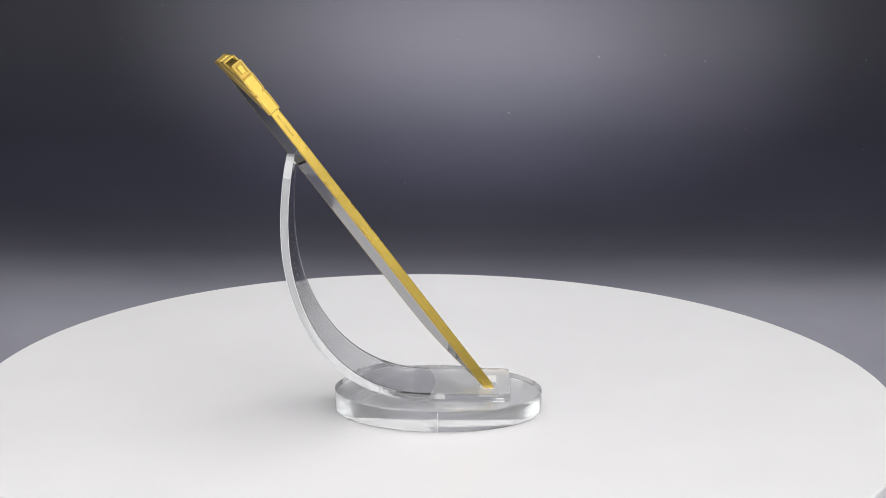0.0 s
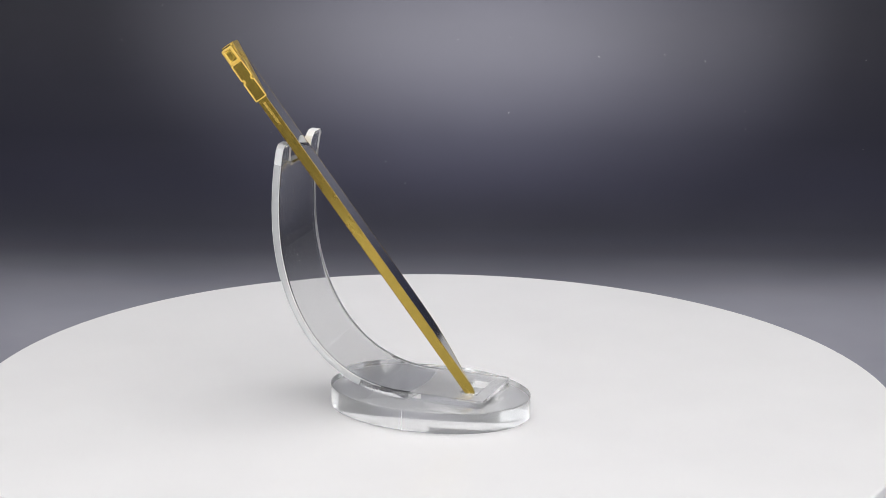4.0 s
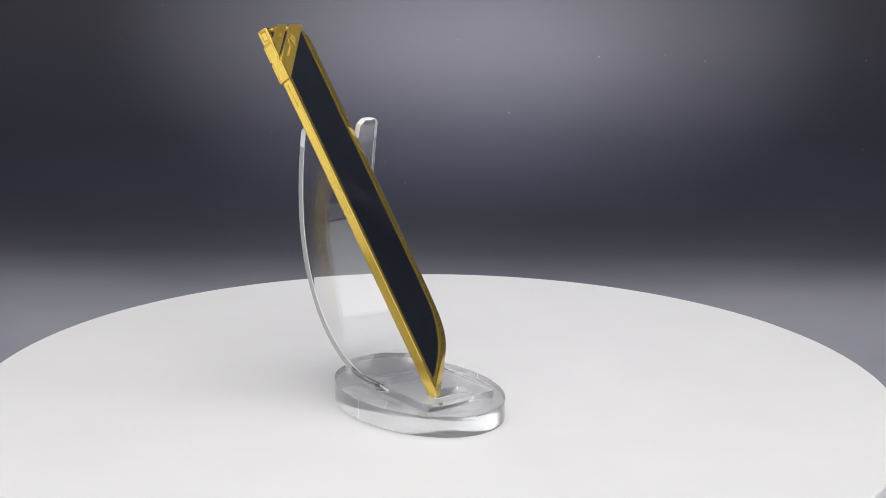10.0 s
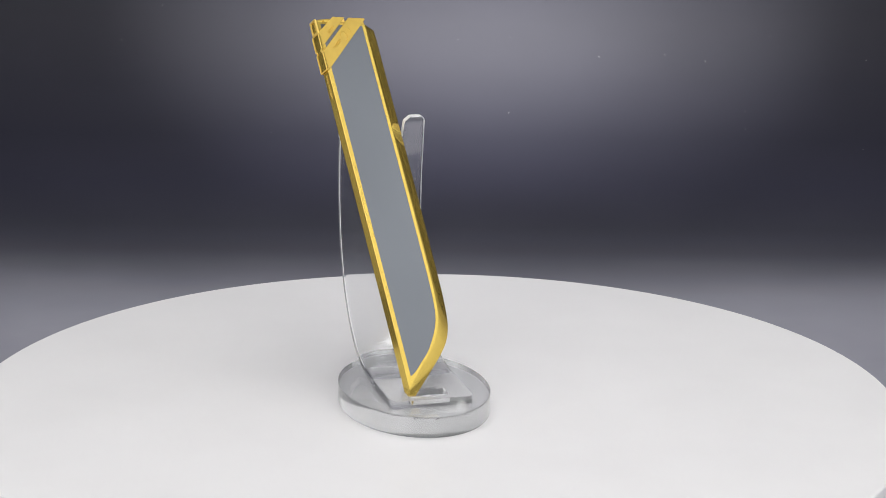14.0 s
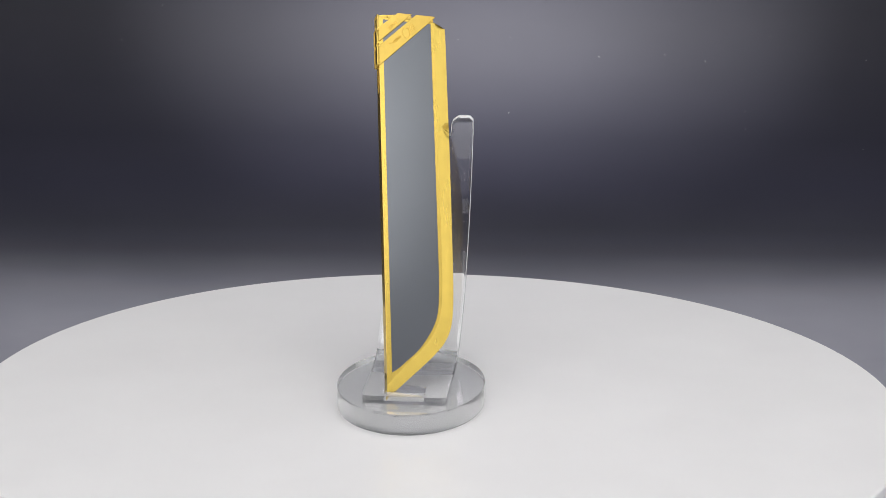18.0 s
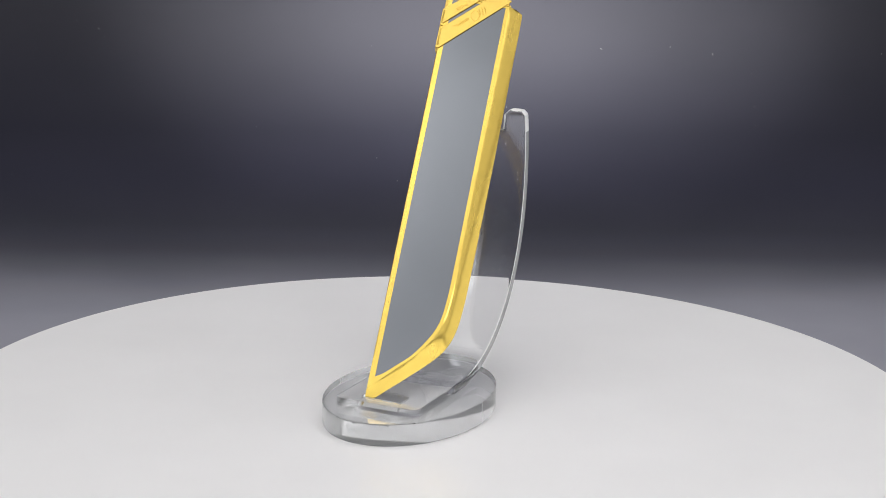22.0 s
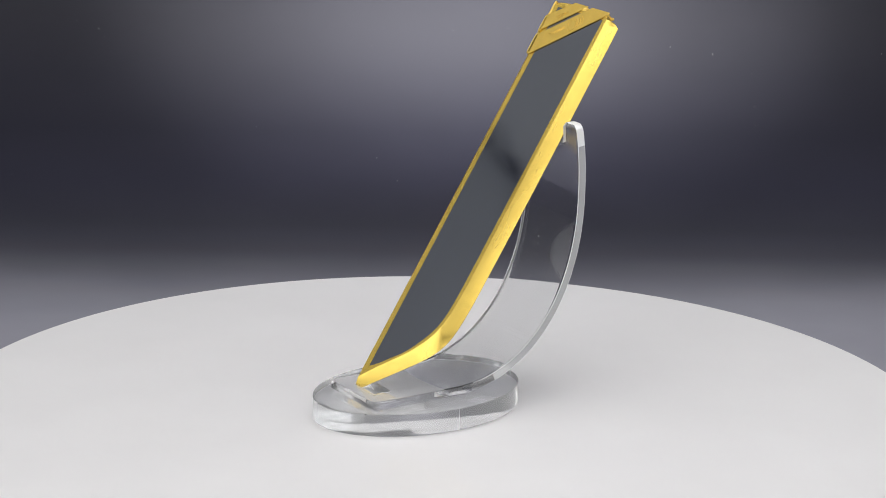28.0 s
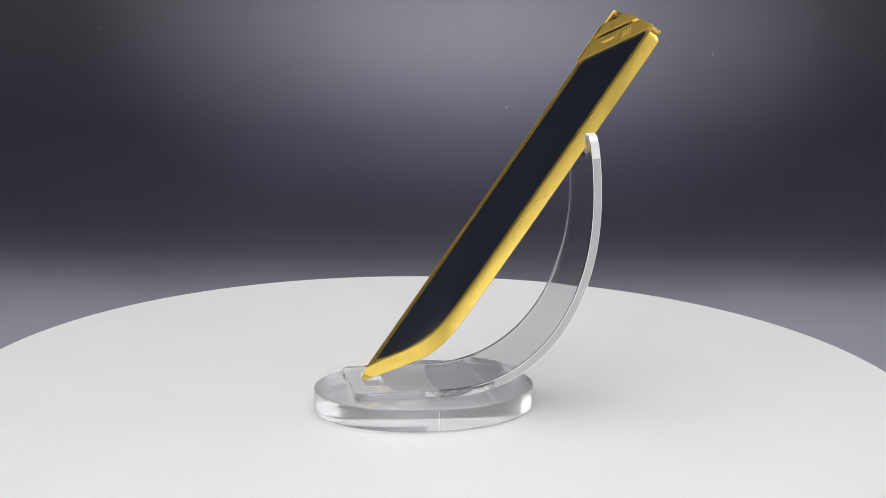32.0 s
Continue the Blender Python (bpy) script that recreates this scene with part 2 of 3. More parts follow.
softbox(1.58, 1.60, pose(0.0, -0.40, 0.97), TOP_GLOW, "large lit diffuser under the roof of the light tent")
softbox(0.90, 1.64, pose(0.80, -0.33, 0.49, 0, 90, 0), EAST_GLOW, "lit diffuser along the side of the light tent")
softbox(0.94, 1.36, pose(-0.80, -0.47, 0.49, 0, -90, 0), WEST_GLOW, "lit diffuser along the side of the light tent")
softbox(0.38, 0.94, pose(-0.605, -1.262, 0.43, 90, 0, 0), FRONT_GLOW, "lit diffuser beside the opening of the light tent")
softbox(0.38, 0.94, pose(0.605, -1.262, 0.43, 90, 0, 0), FRONT_GLOW, "lit diffuser beside the opening of the light tent")
# unseen dark cloths, added so that the lacquer reflects dark beside the backdrop
for dims in ((-0.799, -0.791, 0.34, 0.645, FLOOR_Z, 0.97), (0.791, 0.799, 0.495, 0.635, FLOOR_Z, 0.97),
             (-0.785, -0.505, 0.638, 0.646, FLOOR_Z, 0.97), (0.505, 0.785, 0.638, 0.646, FLOOR_Z, 0.97)):
    tagged(part("flag", box(*dims), DARK_CLOTH), "unseen dark cloth flag, added beside the backdrop to darken reflections", "flag", "dark flags")


# ---------------------------------------------------------------- turntable
def round_plate(rx, ry, z0, z1, r, n, rseg=3):
    bm = bmesh.new()
    prof = []
    for k in range(rseg + 1):
        a = math.pi / 2 * k / rseg
        prof.append((-r + r * math.sin(a), z0 + r - r * math.cos(a)))
    for k in range(rseg + 1):
        a = math.pi / 2 * k / rseg
        prof.append((-r + r * math.cos(a), z1 - r + r * math.sin(a)))
    rings = []
    for d, z in prof:
        rings.append([bm.verts.new(((rx + d) * math.cos(2 * math.pi * k / n), (ry + d) * math.sin(2 * math.pi * k / n), z)) for k in range(n)])
    for a, b in zip(rings, rings[1:]):
        for k in range(n):
            bm.faces.new((a[k], a[(k + 1) % n], b[(k + 1) % n], b[k]))
    bm.faces.new(rings[0][::-1])
    bm.faces.new(rings[-1])
    return bm


turntable = new("turntable")
tagged(turntable, "round white satin turntable on a black drum", "turntable")
part("platter", round_plate(0.2, 0.2, -0.010, 0.0, 0.0012, 240), PLATTER, turntable, "white satin disc", sharp=15)
part("drum", round_plate(0.15, 0.15, FLOOR_Z + 0.001, -0.0105, 0.002, 120), BLACK_PLASTIC, turntable, "black motor drum")


# ---------------------------------------------------------------- clear display stand
STAND = pose(-0.00944, -0.00121, 0.0003, 0, 0, -5.34)
BASE_H = 0.0088
HALF = 0.0178
THICK = 0.0033
stand = new("display_stand")
tagged(stand, "clear acrylic display stand with oval base and forked bent strip", "stand")
BOND_END = 0.0035
FOOT_FRONT, CORNER = -0.0302, 0.0030


def foot_half(y):
    """Half the foot's width near its rounded front corners."""
    d = max(FOOT_FRONT + CORNER - y, 0.0)
    return HALF - CORNER + math.sqrt(max(CORNER ** 2 - d ** 2, 0.0))


def bond_end(x):
    """The far edge of the glued contact, bowed towards the front."""
    return BOND_END - 0.0026 * (1 - (x / HALF) ** 2)


SLOT = (-0.0088, 0.0082, -0.0245, -0.0170)


def base_mesh():
    """The oval plate; where the strip's foot is bonded to it there is no face between the two."""
    bm = round_plate(0.0313, 0.04365, 0.0, BASE_H, 0.00025, 200, 2)
    bm.faces.ensure_lookup_table()
    top = max((f for f in bm.faces if len(f.verts) > 5), key=lambda f: f.calc_center_median().z)
    ring = list(top.verts)
    bm.faces.remove(top)
    x0, x1, y0, y1 = -HALF, HALF, FOOT_FRONT, BOND_END
    cx, cy = 0.0, (y0 + y1) / 2
    spots = []
    for v in ring:
        dx, dy = v.co.x - cx, v.co.y - cy
        k = min(x1 / max(abs(dx), 1e-9), (y1 - cy) / max(abs(dy), 1e-9))
        spots.append([cx + dx * k, cy + dy * k])
    for q in spots:
        if q[1] < y0 + CORNER and abs(q[0]) > foot_half(q[1]):
            q[0] = math.copysign(foot_half(q[1]), q[0])
    for c in ((x1, y1), (x0, y1)):
        k = min(range(len(spots)), key=lambda j: (spots[j][0] - c[0]) ** 2 + (spots[j][1] - c[1]) ** 2)
        spots[k] = list(c)
    inner = [bm.verts.new((x, bond_end(x) if y > y1 - 1e-6 else y, BASE_H)) for x, y in spots]
    n = len(ring)
    for k in range(n):
        bm.faces.new((ring[k], ring[(k + 1) % n], inner[(k + 1) % n], inner[k]))
    a, b, c, d = SLOT
    bm.faces.new([bm.verts.new((x, y, BASE_H)) for x, y in ((a, c), (b, c), (b, d), (a, d))])
    return bm


base = part("base", base_mesh(), ACRYLIC, stand, "thick clear oval plate", sharp=15)
base.visible_shadow = False
for mat in (UNDERSIDE, RIM):
    base.data.materials.append(mat)
for f in base.data.polygons:
    if f.normal.z < -0.9:
        f.material_index = 1
    elif abs(f.normal.z) < 0.3:
        f.material_index = 2
for side in (-1, 1):
    w = 0.00008 if side < 0 else 0.00005
    seam = box(side * 0.03132 - 0.00004, side * 0.03132 + 0.00004, -w, w, 0.0004, BASE_H - 0.0004)
    part("seam", seam, EDGE_LINE, stand, "fine pale seam in the rim of the base")


def strip_profile():
    """The strip's underside and its outward normal, from the front of the foot to the fork."""
    y_c, z_c, a, b, p = 0.005, 0.083, 0.0598, 0.083 - BASE_H, 2.15
    pts = [Vector((y, BASE_H)) for y in np.linspace(-0.0302, 0.002, 9)]
    for k in range(1, 41):
        q = math.pi / 2 * k / 40
        pts.append(Vector((y_c + a * math.sin(q) ** (2 / p), z_c - b * math.cos(q) ** (2 / p))))
    for k in range(1, 11):
        s = k / 10
        pts.append(Vector((y_c + a - 0.0026 * s * s, z_c + 0.0292 * s)))
    out = []
    for k, q in enumerate(pts):
        d = (pts[min(k + 1, len(pts) - 1)] - pts[max(k - 1, 0)]).normalized()
        out.append((q, Vector((-d.y, d.x))))
    return out


def build_strip():
    xs = [-HALF, -0.0165, -0.0150, -0.0125, -0.0104, -0.0088, -0.004, 0.0, 0.004, 0.0082, 0.0104, 0.0125, 0.0150, 0.0165, HALF]
    ys = [FOOT_FRONT, -0.0300, -0.0295, -0.0287, FOOT_FRONT + CORNER, SLOT[2], SLOT[3], -0.010, -0.003, BOND_END]
    rows = [(Vector((y, BASE_H)), Vector((0, 1))) for y in ys] + [q for q in strip_profile() if q[0].x > 0.0075]
    n = len(rows)
    z_top = rows[-1][0].y
    bm = bmesh.new()
    grid = []
    for k, (q, nn) in enumerate(rows):
        line = []
        rise = min(max((q.y - 0.012) / 0.09, 0.0), 1.0)
        for x in xs:
            px = x * foot_half(q.x) / HALF if q.x < FOOT_FRONT + CORNER else x
            px = px * (1 + 0.065 * rise) + 0.0014 * rise
            bow = bond_end(x) - BOND_END if abs(q.x - BOND_END) < 1e-6 else 0.0
            line.append([bm.verts.new((px, (q + nn * off).x + (0.0 if off else bow), (q + nn * off).y)) for off in (0.0, THICK)])
        grid.append(line)

    def gone(k, j):
        inner = xs[j] > -0.0089 and xs[j + 1] < 0.0083
        return inner and (abs(rows[k][0].x - SLOT[2]) < 1e-6 or rows[k][0].y > 0.1025)

    keep = {(k, j) for k in range(n - 1) for j in range(len(xs) - 1) if not gone(k, j)}
    for k, j in keep:
        a, b, c, d = grid[k][j], grid[k][j + 1], grid[k + 1][j + 1], grid[k + 1][j]
        bm.faces.new((a[1], b[1], c[1], d[1]))
        if rows[k][0].x > BOND_END - 1e-6:
            bm.faces.new((a[0], d[0], c[0], b[0]))
        for (p, q), nb in (((a, b), (k - 1, j)), ((c, d), (k + 1, j)), ((b, c), (k, j + 1)), ((d, a), (k, j - 1))):
            if nb not in keep:
                bm.faces.new((p[0], p[1], q[1], q[0])[::-1])
    bmesh.ops.delete(bm, geom=[v for v in bm.verts if not v.link_faces], context="VERTS")
    # the fork: slanted inner sides and rounded shoulders
    for v in bm.verts:
        if v.co.z > 0.1015:
            s = min((v.co.z - 0.1015) / 0.0095, 1.0)
            off = v.co.x - 0.0014
            if 0.0075 < abs(off) < 0.0112:
                v.co.x += math.copysign(0.0011 * s, off)
            if v.co.z > z_top - 0.0012:
                ax = abs(v.co.x - 0.0014)
                for d in (0.0190 - ax, ax - 0.0101):
                    d = max(d, 0.0)
                    if d < 0.0020:
                        v.co.z -= 0.0020 - math.sqrt(max(0.0020 ** 2 - (0.0020 - d) ** 2, 0.0))
    rim = [e for e in bm.edges if len(e.link_faces) == 2 and e.calc_face_angle(0.0) > 0.9]
    bmesh.ops.bevel(bm, geom=rim, offset=0.00025, segments=2, affect="EDGES", profile=0.5, clamp_overlap=True)
    return bm


strip = part("strip", build_strip(), RUBBED, stand, "bent clear strip with a forked top and a slotted foot", sharp=40)
for mat in (EDGE_CLEAR, EDGE_LINE, FROST):
    strip.data.materials.append(mat)
for f in strip.data.polygons:
    c, nrm = f.center, f.normal
    broad = abs(nrm.y) > 0.75 if c.z > 0.1 else abs(nrm.x) < 0.4
    if c.z > 0.1035 and not broad:
        f.material_index = 3
    elif 0.15 < abs(nrm.x) < 0.97 and c.z > 0.013:
        f.material_index = 2
    elif not broad and c.z > 0.014:
        f.material_index = 1
glue = bmesh.new()
rows = []
for k in range(33):
    x = HALF * (k / 16 - 1)
    c = Vector((x, bond_end(x) + 0.0002, BASE_H + 0.0001))
    rows.append([glue.verts.new(c + Vector((0, 0.00011 * math.cos(a), 0.00008 * math.sin(a)))) for a in (0.0, 1.57, 3.14, 4.71)])
for p, q in zip(rows, rows[1:]):
    for j in range(4):
        glue.faces.new((p[j], p[(j + 1) % 4], q[(j + 1) % 4], q[j]))
part("glue_line", glue, EDGE_LINE, stand, "thin pale bowed line of glue")
for ob in stand.children:
    ob.visible_shadow = False


# ---------------------------------------------------------------- paper knife
# local axes: x across the blade, y from the tip to the head, z out of its front; millimetres
MM = 0.001
KNIFE = Matrix(((0.96152, -0.04056, 0.27172, -0.01913), (0.24169, 0.59512, -0.76643, -0.02431),
                (-0.13062, 0.80261, 0.58202, 0.01234), (0, 0, 0, 1)))
knife = new("paper_knife")
tagged(knife, "gold-plated paper knife with black lacquer faces resting in the stand", "paper knife")

RIDGE = [(0, 2.8), (4.2, 7.5), (8.7, 12.2), (13.3, 16.8), (17.4, 21.5), (21.8, 28.4), (24.2, 35.5), (25.3, 45), (25.7, 60), (25.8, 103), (25.8, 140), (25.8, 168), (25.8, 172.0), (25.8, 174.2)]
EDGE = [(0, -2.9), (4.8, 1.7), (11, 7.6), (15.6, 12.0), (21.8, 18.2), (26.4, 24.0), (29.3, 31.0), (30.6, 41), (31.1, 58), (31.5, 103), (31.5, 140), (31.5, 169.2), (30.8, 172.6), (28.8, 174.15)]
INSET = [(2.2, 8.4), (5.4, 10.6), (9.6, 14.6), (13.6, 18.4), (17.0, 22.9), (20.9, 29.6), (23.0, 36), (23.9, 45), (24.2, 60), (24.3, 103), (24.3, 140), (24.3, 168), (24.3, 171.4), (24.3, 173.4)]
D = 2.0      # half the blade's thickness


def ring_faces(bm, a, b, loop=False):
    n = len(a)
    for k in range(n if loop else n - 1):
        quad = []
        for v in (a[k], a[(k + 1) % n], b[(k + 1) % n], b[k]):
            if v not in quad:
                quad.append(v)
        if len(quad) > 2:
            bm.faces.new(quad)


def closed(line, left_x, top_y):
    """The right-hand line, closed over the top and down the straight left side."""
    pts = smooth_line([(x, y, 0) for x, y in line], 6)
    out = [(q.x, q.y) for q in pts]
    ys = np.linspace(top_y, line[0][1], 14)[:-1]
    return out + [(left_x, float(y)) for y in ys]


def body_mesh():
    bm = bmesh.new()
    ridge, edge, inset = closed(RIDGE, 0.0, 174.2), closed(EDGE, 0.0, 174.2), closed(INSET, 2.2, 173.4)

    def ring(pts, z):
        return [bm.verts.new((x * MM, y * MM, z * MM)) for x, y in pts]

    def mix(k):
        return [(a[0] + (b[0] - a[0]) * k, a[1] + (b[1] - a[1]) * k) for a, b in zip(ridge, edge)]
    steps = [0.0, 0.06, 0.2, 0.4, 0.6, 0.8, 0.94, 1.0]

    def slope(k, side):
        """One ring of the rounded bevel."""
        out = []
        for (x, y), (rx, ry) in zip(mix(k), ridge):
            drop = (D - 0.1) * (k ** 1.15)
            out.append(bm.verts.new((x * MM, y * MM, (-drop if side > 0 else drop - 2 * D) * MM)))
        return out
    front = [slope(k, 1) for k in steps]
    back = [slope(k, -1) for k in steps[::-1]]
    low, high = ring(inset, -0.18), ring(inset, -2 * D + 0.18)
    rings = [low, ring(inset, 0.0), *front, *back, ring(inset, -2 * D), high]
    for a, b in zip(rings, rings[1:]):
        ring_faces(bm, a, b, True)
    bm.faces.new(low)
    bm.faces.new(high[::-1])
    bmesh.ops.remove_doubles(bm, verts=bm.verts[:], dist=1e-7)
    bmesh.ops.recalc_face_normals(bm, faces=bm.faces[:])
    # the straight side's two long edges are broken by a fine bevel
    long = [e for e in bm.edges if all(abs(v.co.x) < 1e-7 and 4 * MM < v.co.y < 174 * MM for v in e.verts)
            and all(min(abs(v.co.z), abs(v.co.z + 2 * D * MM)) < 1e-7 for v in e.verts) and abs(e.verts[0].co.z - e.verts[1].co.z) < 1e-7]
    bmesh.ops.bevel(bm, geom=long, offset=0.00036, segments=3, affect="EDGES", profile=0.5)
    return bm


blade = part("blade", body_mesh(), GOLD, knife, "gold-plated blade with bevelled edge", sharp=9)
blade.data.materials.append(GOLD_BLASTED)
for f in blade.data.polygons:
    if f.center.x < 0.0004 and f.normal.x < -0.15 and 0.15 < abs(f.normal.z) < 0.98:
        f.material_index = 1


def panel_mesh(z0, z1):
    pts = closed(INSET, 2.2, 173.4)
    cx, cy = 13.0, 95.0
    pts = [((x - cx) * 0.996 + cx, (y - cy) * 0.9994 + cy) for x, y in pts]
    return prism([(x * MM, y * MM) for x, y in pts], z0 * MM, z1 * MM)


part("front_panel", panel_mesh(-0.17, -0.03), LACQUER, knife, "glossy black lacquer panel", sharp=30)
part("back_panel", panel_mesh(-2 * D + 0.03, -2 * D + 0.17), LACQUER, knife, "glossy black lacquer panel", sharp=30)

# the head: a clasp of two slanting bands, folded round the straight side
def round_rect(y0, y1, z0, z1, r, n=5):
    out = []
    for cy, cz, a0 in ((y1 - r, z1 - r, 0), (y0 + r, z1 - r, 90), (y0 + r, z0 + r, 180), (y1 - r, z0 + r, 270)):
        for k in range(n + 1):
            a = math.radians(a0 + 90 * k / n)
            out.append((cy + r * math.cos(a), cz + r * math.sin(a)))
    return out


def notched(path, y_mid, half, z_low, z_high):
    """The same outline with a round-ended notch in each of its long sides."""
    arc = [math.radians(180 * k / 6) for k in range(7)]
    high = [(y_mid + half * math.cos(a), z_high - half * 0.9 * math.sin(a)) for a in arc]
    low = [(y_mid - half * math.cos(a), z_low + half * 0.9 * math.sin(a)) for a in arc]
    n = len(path) // 4
    return path[:n] + high + path[n:3 * n] + low + path[3 * n:]


def side_ring(x0, x1, y0, y1, z0, z1, r, w, soft, notch=None):
    """A raised frame with round corners, standing on the narrow side; w is the width of its bar."""
    bm = bmesh.new()
    outer, inner = round_rect(y0, y1, z0, z1, r), round_rect(y0 + w, y1 - w, z0 + w, z1 - w, max(r - w, 0.08))
    if notch:
        outer, inner = notched(outer, *notch, z0, z1), notched(inner, notch[0], notch[1] + w * 0.6, z0 + w, z1 - w)
    rings = [[bm.verts.new((x * MM, y * MM, z * MM)) for y, z in path] for path, x in ((outer, x1), (outer, x0), (inner, x0), (inner, x1))]
    for k in range(4):
        ring_faces(bm, rings[k], rings[(k + 1) % 4], True)
    bmesh.ops.recalc_face_normals(bm, faces=bm.faces[:])
    rim = [e for e in bm.edges if e.calc_face_angle(0.0) > 1.2]
    bmesh.ops.bevel(bm, geom=rim, offset=soft * MM, segments=3, affect="EDGES", profile=0.5)
    return bm


def side_plate(x0, x1, y0, y1, z0, z1, r, soft, notch=None):
    bm = bmesh.new()
    path = round_rect(y0, y1, z0, z1, r)
    if notch:
        path = notched(path, *notch, z0, z1)
    a, b = ([bm.verts.new((x * MM, y * MM, z * MM)) for y, z in path] for x in (x0, x1))
    ring_faces(bm, a, b, True)
    lid = [bm.faces.new(a), bm.faces.new(b)]
    bmesh.ops.recalc_face_normals(bm, faces=bm.faces[:])
    bmesh.ops.bevel(bm, geom=list(lid[0].edges), offset=soft * MM, segments=3, affect="EDGES", profile=0.5)
    return bm


NOTCH = (160.2, 0.75)
clasp = part("clasp", side_plate(-0.62, 0.25, 150.7, 168.6, -4.75, 0.62, 0.8, 0.12, NOTCH), GOLD, knife, "gold clasp folded round the blade")
part("rim", side_ring(-0.90, -0.5, 150.6, 168.6, -4.77, 0.64, 0.85, 0.55, 0.16, NOTCH), GOLD_BLASTED, clasp, "raised satin gold rim")


def band(points, z0, z1, r):
    return prism([(x * MM, y * MM) for x, y in points], z0 * MM, z1 * MM, r * MM)


for z0, z1, nm in ((0.0, 0.62, "front"), (-4.75, -4.0, "back")):
    part("band", band([(-0.82, 150.6), (0.4, 150.6), (26.2, 176.4), (26.0, 177.0), (17.6, 177.0), (-0.82, 159.0)], z0, z1, 0.14), GOLD_SOFT, clasp)
    part("band", band([(-0.82, 161.0), (15.6, 177.0), (9.2, 177.0), (-0.82, 168.2)], z0, z1, 0.14), GOLD_SOFT, clasp)
part("cap", box(4.5 * MM, 25.6 * MM, 174.2 * MM, 175.7 * MM, -4.4 * MM, 0.2 * MM, 0.0003), GOLD_SOFT, clasp)
for x0, x1 in ((9.3, 15.5), (17.7, 25.3)):
    part("fold", box(x0 * MM, x1 * MM, 174.6 * MM, 177.0 * MM, -4.72 * MM, 0.6 * MM, 0.0009, 4), GOLD_BLASTED, clasp, "rounded gold fold of a band")


def loop_mesh():
    """A flat corner piece with a three-sided hole."""
    bm = bmesh.new()
    outer = [(8.8, 176.7), (2.2, 175.9), (0.9, 175.5), (0.1, 174.6), (-0.1, 173.4), (-0.1, 168.2)]
    hole = [(5.7, 174.7), (2.6, 174.4), (1.9, 174.2), (1.5, 173.8), (1.4, 173.2), (1.4, 170.9)]

    def dense(path):
        out = []
        for a, b in zip(path, path[1:] + path[:1]):
            out += [Vector(a).lerp(Vector(b), k / 6) for k in range(6)]
        return out
    rings = [[bm.verts.new((q.x * MM, q.y * MM, z * MM)) for q in dense(path)] for z in (-4.3, -0.7) for path in (outer, hole)]
    o0, i0, o1, i1 = rings
    for a, b in ((o0, i0), (o1, i1), (o0, o1), (i0, i1)):
        ring_faces(bm, a, b, True)
    bmesh.ops.recalc_face_normals(bm, faces=bm.faces[:])
    rim = [e for e in bm.edges if len(e.link_faces) == 2 and e.calc_face_angle(0.0) > 1.2]
    bmesh.ops.bevel(bm, geom=rim, offset=0.00015, segments=2, affect="EDGES", profile=0.5)
    return bm


part("loop", loop_mesh(), GOLD, clasp, "gold corner loop with a small hole", sharp=30)


# the border on the narrow side of the loop, with its sunk block
part("side_frame", side_ring(-0.45, 0.5, 168.6, 175.8, -4.65, 0.35, 0.9, 1.15, 0.42), GOLD_BLASTED, clasp)
part("side_block", side_plate(-0.40, 0.3, 170.3, 174.1, -3.25, -1.05, 0.35, 0.25), GOLD, clasp)


# ---------------------------------------------------------------- engraving
def lettering(name, text, size, m, mat, parent, label):
    """Letters in the built-in font, as a thin mesh lying on the face of m."""
    cu = bpy.data.curves.new("letters", "FONT")
    cu.body = text
    cu.size = size
    cu.extrude, cu.bevel_depth, cu.bevel_resolution = 0.00006, size * 0.022, 1
    cu.align_x, cu.align_y = "CENTER", "CENTER"
    ob = new("letters", cu)
    bpy.context.view_layer.update()
    me = bpy.data.meshes.new_from_object(ob.evaluated_get(bpy.context.evaluated_depsgraph_get()))
    bpy.data.objects.remove(ob)
    me.transform(m)
    me.materials.clear()
    me.materials.append(mat)
    out = new(name, me)
    out.parent = parent
    out["label"] = label
    return out


def slant(x, y, z):
    """A frame on the front of the clasp: it reads from the top right downwards, as the knife stands on its tip."""
    return pose(x * MM, y * MM, z * MM, 0, 0, -135)


lettering("engraved_word", "PARIS", 0.0020, slant(6.5, 170.6, 0.62), GOLD_DARK, clasp, "small engraved word")
side = Matrix(((0, 0, -1, -0.00006), (1, 0, 0, 0.1434), (0, -1, 0, -0.0020), (0, 0, 0, 1)))
lettering("engraved_words", "LAQUE DE CHINE", 0.0014, side, GOLD_BLASTED, knife, "small engraved words on the narrow side")


def stroke(points, r, steps=6):
    """A raised half-round line through the points."""
    bm = bmesh.new()
    line = smooth_line([(x, y, 0) for x, y in points], steps)
    rings = []
    for k, q in enumerate(line):
        d = (line[min(k + 1, len(line) - 1)] - line[max(k - 1, 0)]).normalized()
        side = Vector((-d.y, d.x, 0))
        w = r * (0.55 + 0.45 * math.sin(math.pi * min(max((k + 0.5) / len(line), 0.08), 0.92)))
        rings.append([bm.verts.new(q + side * w * math.cos(a) + Vector((0, 0, 0.9 * w * math.sin(a) - 0.2 * r))) for a in (0.0, 0.8, 1.57, 2.34, 3.14)])
    for a, b in zip(rings, rings[1:]):
        for k in range(4):
            bm.faces.new((a[k], b[k], b[k + 1], a[k + 1]))
    bmesh.ops.recalc_face_normals(bm, faces=bm.faces[:])
    return bm


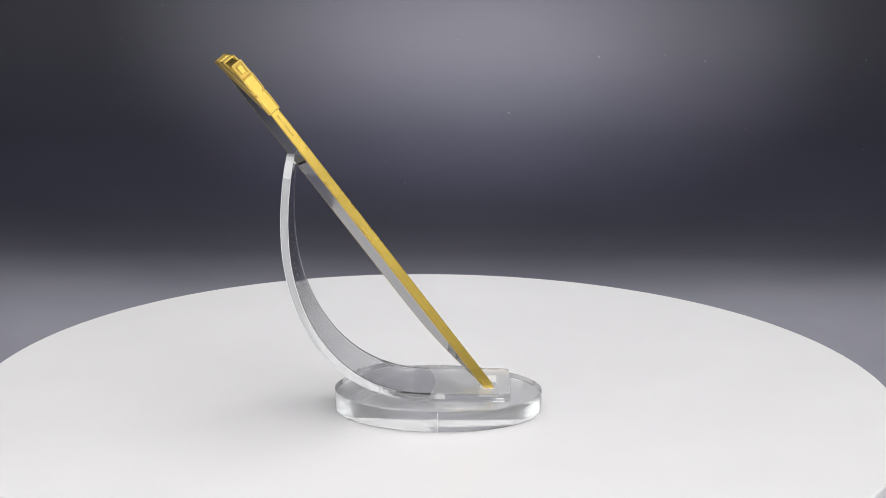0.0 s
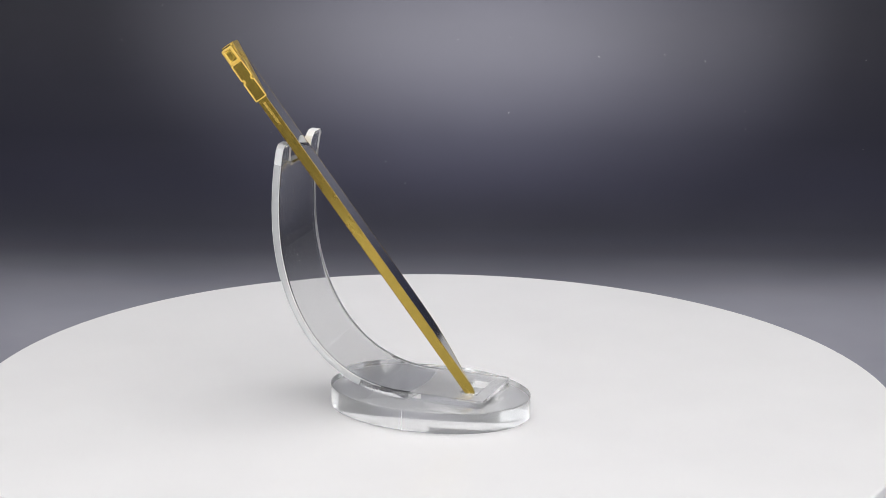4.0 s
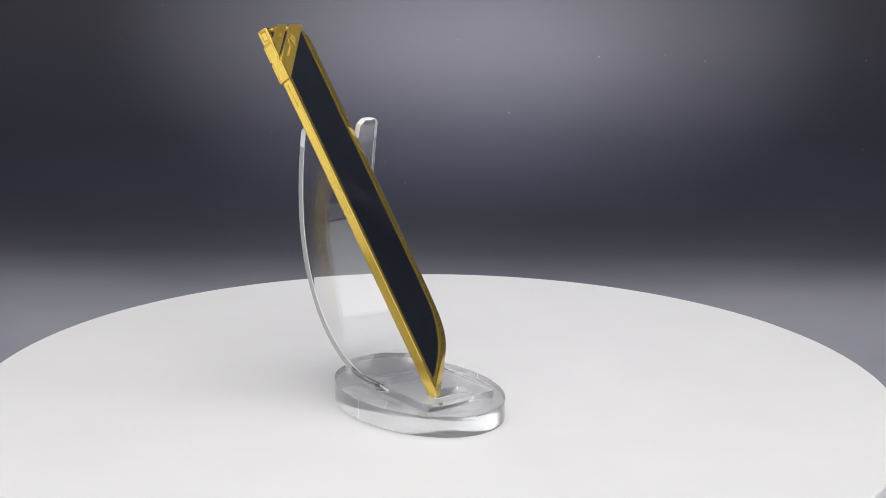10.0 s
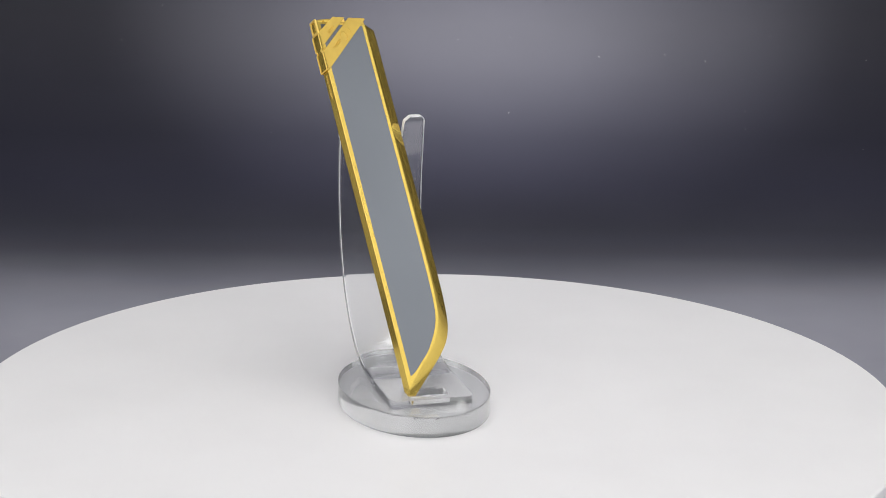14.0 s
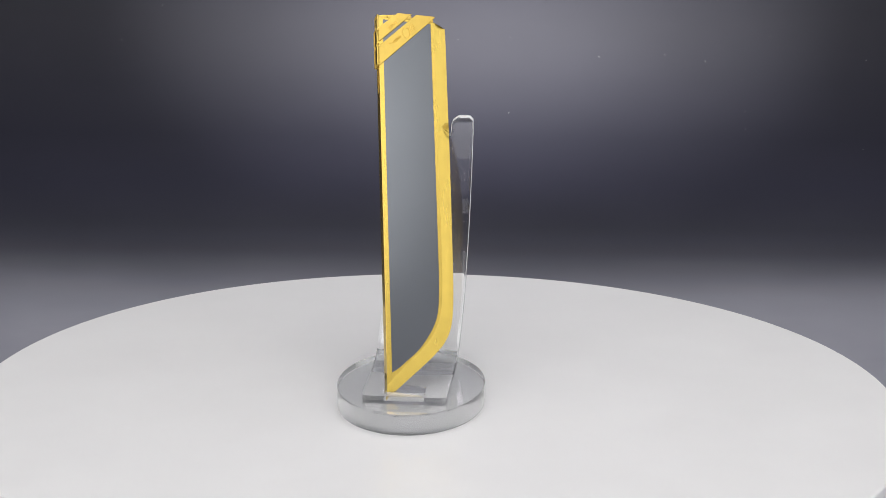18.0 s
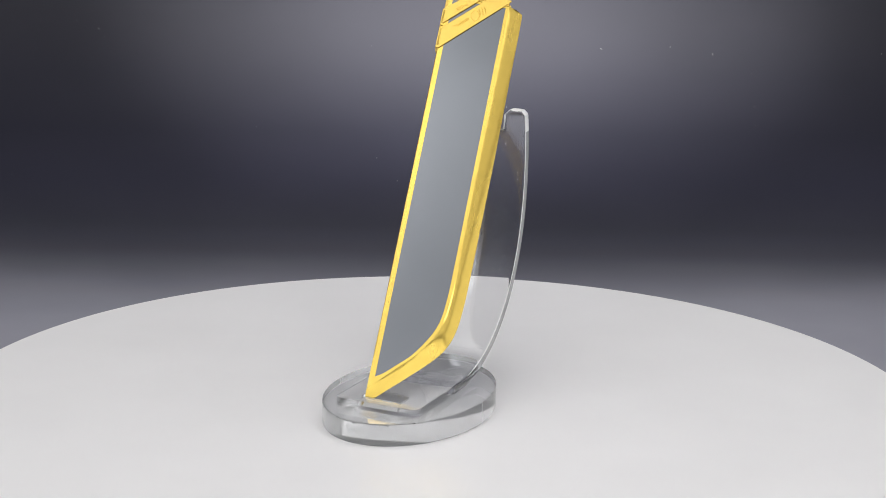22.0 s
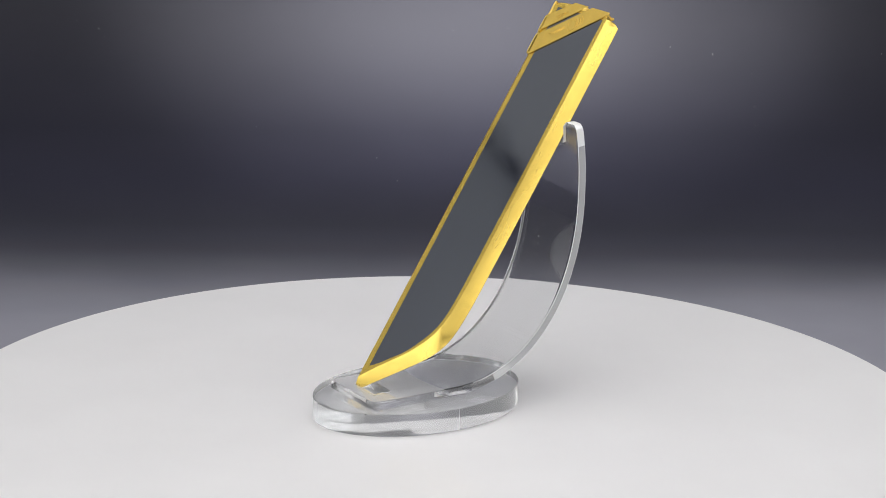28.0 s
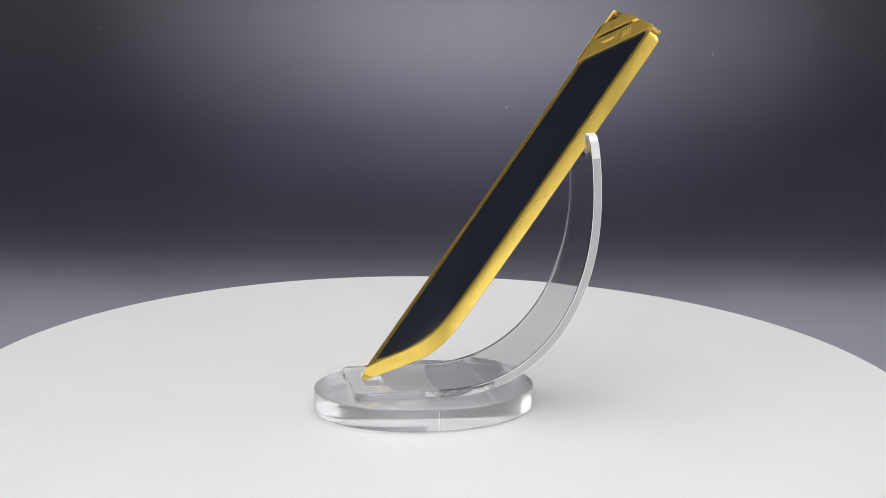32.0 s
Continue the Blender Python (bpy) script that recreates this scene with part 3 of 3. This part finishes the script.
def signature():
    """The maker's flourish as plain strokes: a swing, an oval, and a wavy tail."""
    r = 0.00017
    oval = [(-2.2 + 1.7 * math.cos(a) + 0.6 * math.sin(a), 1.9 * math.sin(a)) for a in np.linspace(0.3, 6.4, 16)]
    wave = [(0.4 + 0.30 * k, -0.5 + (0.62 if k % 2 else -0.5)) for k in range(18)]
    paths = [[(-7.0, -1.5), (-6.6, 0.2), (-5.8, 1.5)], [(-6.0, -1.5), (-5.5, 0.2), (-4.7, 1.6)], [(-4.8, -1.5), (-4.4, 0.1), (-3.7, 1.6)],
             oval, wave, [(5.6, -1.1), (6.2, -0.8), (6.9, -1.4)]]
    return joined(*[stroke([(x * MM, y * MM) for x, y in path], r) for path in paths])


sig = signature()
bmesh.ops.transform(sig, matrix=slant(10.9, 165.7, 0.62) @ Matrix.Diagonal((1.12, 1.12, 1.0, 1.0)), verts=sig.verts)
part("flourish", sig, GOLD_DARK, clasp, "engraved flourish of thin strokes", sharp=60)


# ---------------------------------------------------------------- small marks
def specks(points, size, seed):
    """Tiny uneven flakes at the points, lying in the plane of their normals."""
    rng = random.Random(seed)
    verts, faces = [], []
    for p, nrm in points:
        q = Vector(nrm).to_track_quat("Z", "Y").to_matrix()
        k = size * rng.uniform(0.5, 1.5)
        long = rng.uniform(1.0, 2.6)
        turn = rng.uniform(0, math.pi)
        base = len(verts)
        for j in range(5):
            a = 2 * math.pi * j / 5 + rng.uniform(-0.4, 0.4)
            x, y = k * long * math.cos(a), k * math.sin(a)
            v = Vector((x * math.cos(turn) - y * math.sin(turn), x * math.sin(turn) + y * math.cos(turn), rng.uniform(0, 0.2) * k))
            verts.append(Vector(p) + q @ v)
        verts.append(Vector(p) + q @ Vector((0, 0, k * 0.6)))
        for j in range(5):
            faces.append((base + j, base + (j + 1) % 5, base + 5))
    me = bpy.data.meshes.new("specks")
    me.from_pydata([tuple(v) for v in verts], [], faces)
    return me


DUST, t, b = material("dust")
t.links.new(ramp(t, noise_node(t, 800, 2), [(0.3, (0.45, 0.45, 0.45)), (0.7, (0.65, 0.64, 0.62))]), b.inputs["Base Color"])
b.inputs["Roughness"].default_value = 0.9


LINT, t, b = material("lint")
t.links.new(ramp(t, noise_node(t, 500, 2), [(0.3, grey(0.10)), (0.7, grey(0.16))]), b.inputs["Base Color"])
b.inputs["Roughness"].default_value = 0.9


def dust(name, points, size, seed, parent=None, mat=None):
    me = specks(points, size, seed)
    me.materials.append(mat or DUST)
    ob = new(name, me)
    if parent:
        ob.parent = parent
        ob["kind"] = "stuff"
    return ob


rng = random.Random(11)
dust("dust", [((rng.uniform(3, 24) * MM, rng.uniform(30, 150) * MM, -0.025 * MM), (0, 0, 1)) for k in range(12)], 0.00007, 5, knife, LINT)
rows = [q for q in strip_profile() if q[0].y > 0.02]
pts = []
for k in range(46):
    q, nn = rng.choice(rows)
    c = q + nn * (THICK + 0.00002)
    pts.append(((rng.uniform(-HALF, HALF) * 0.95, c.x, c.y), (0, nn.x, nn.y)))
dust("dust", pts, 0.00013, 6, stand)
chips = []
for k in range(70):
    a = math.radians(rng.gauss(-90, 26))
    chips.append(((0.0313 * math.cos(a), 0.04365 * math.sin(a), BASE_H - abs(rng.gauss(0, 0.0003))), (math.cos(a), math.sin(a), 0.6)))
dust("chips", chips, 0.00014, 8, stand, LINT)
lint = []
for k in range(30):
    a = rng.uniform(0.5, 1.35)
    lint.append(((rng.uniform(-0.36, 0.36), 0.45 + 0.20 * math.sin(a) - 0.0004, FLOOR_Z + 0.20 - 0.20 * math.cos(a) + 0.0004), (0, -math.sin(a), math.cos(a))))
tagged(dust("lint", lint, 0.00028, 7, None, LINT), "scattered pale lint on the dark backdrop", "lint", kind="stuff")


# ---------------------------------------------------------------- what turns
def motions():
    times = [k * 0.5 for k in range(65)]
    for thing, rest in ((turntable, pose(0, 0, 0)), (stand, STAND), (knife, KNIFE)):
        walk(thing, [(t, pose(0, 0, 0, 0, 0, -SPIN * (t - FACING)) @ rest) for t in times])


motions()
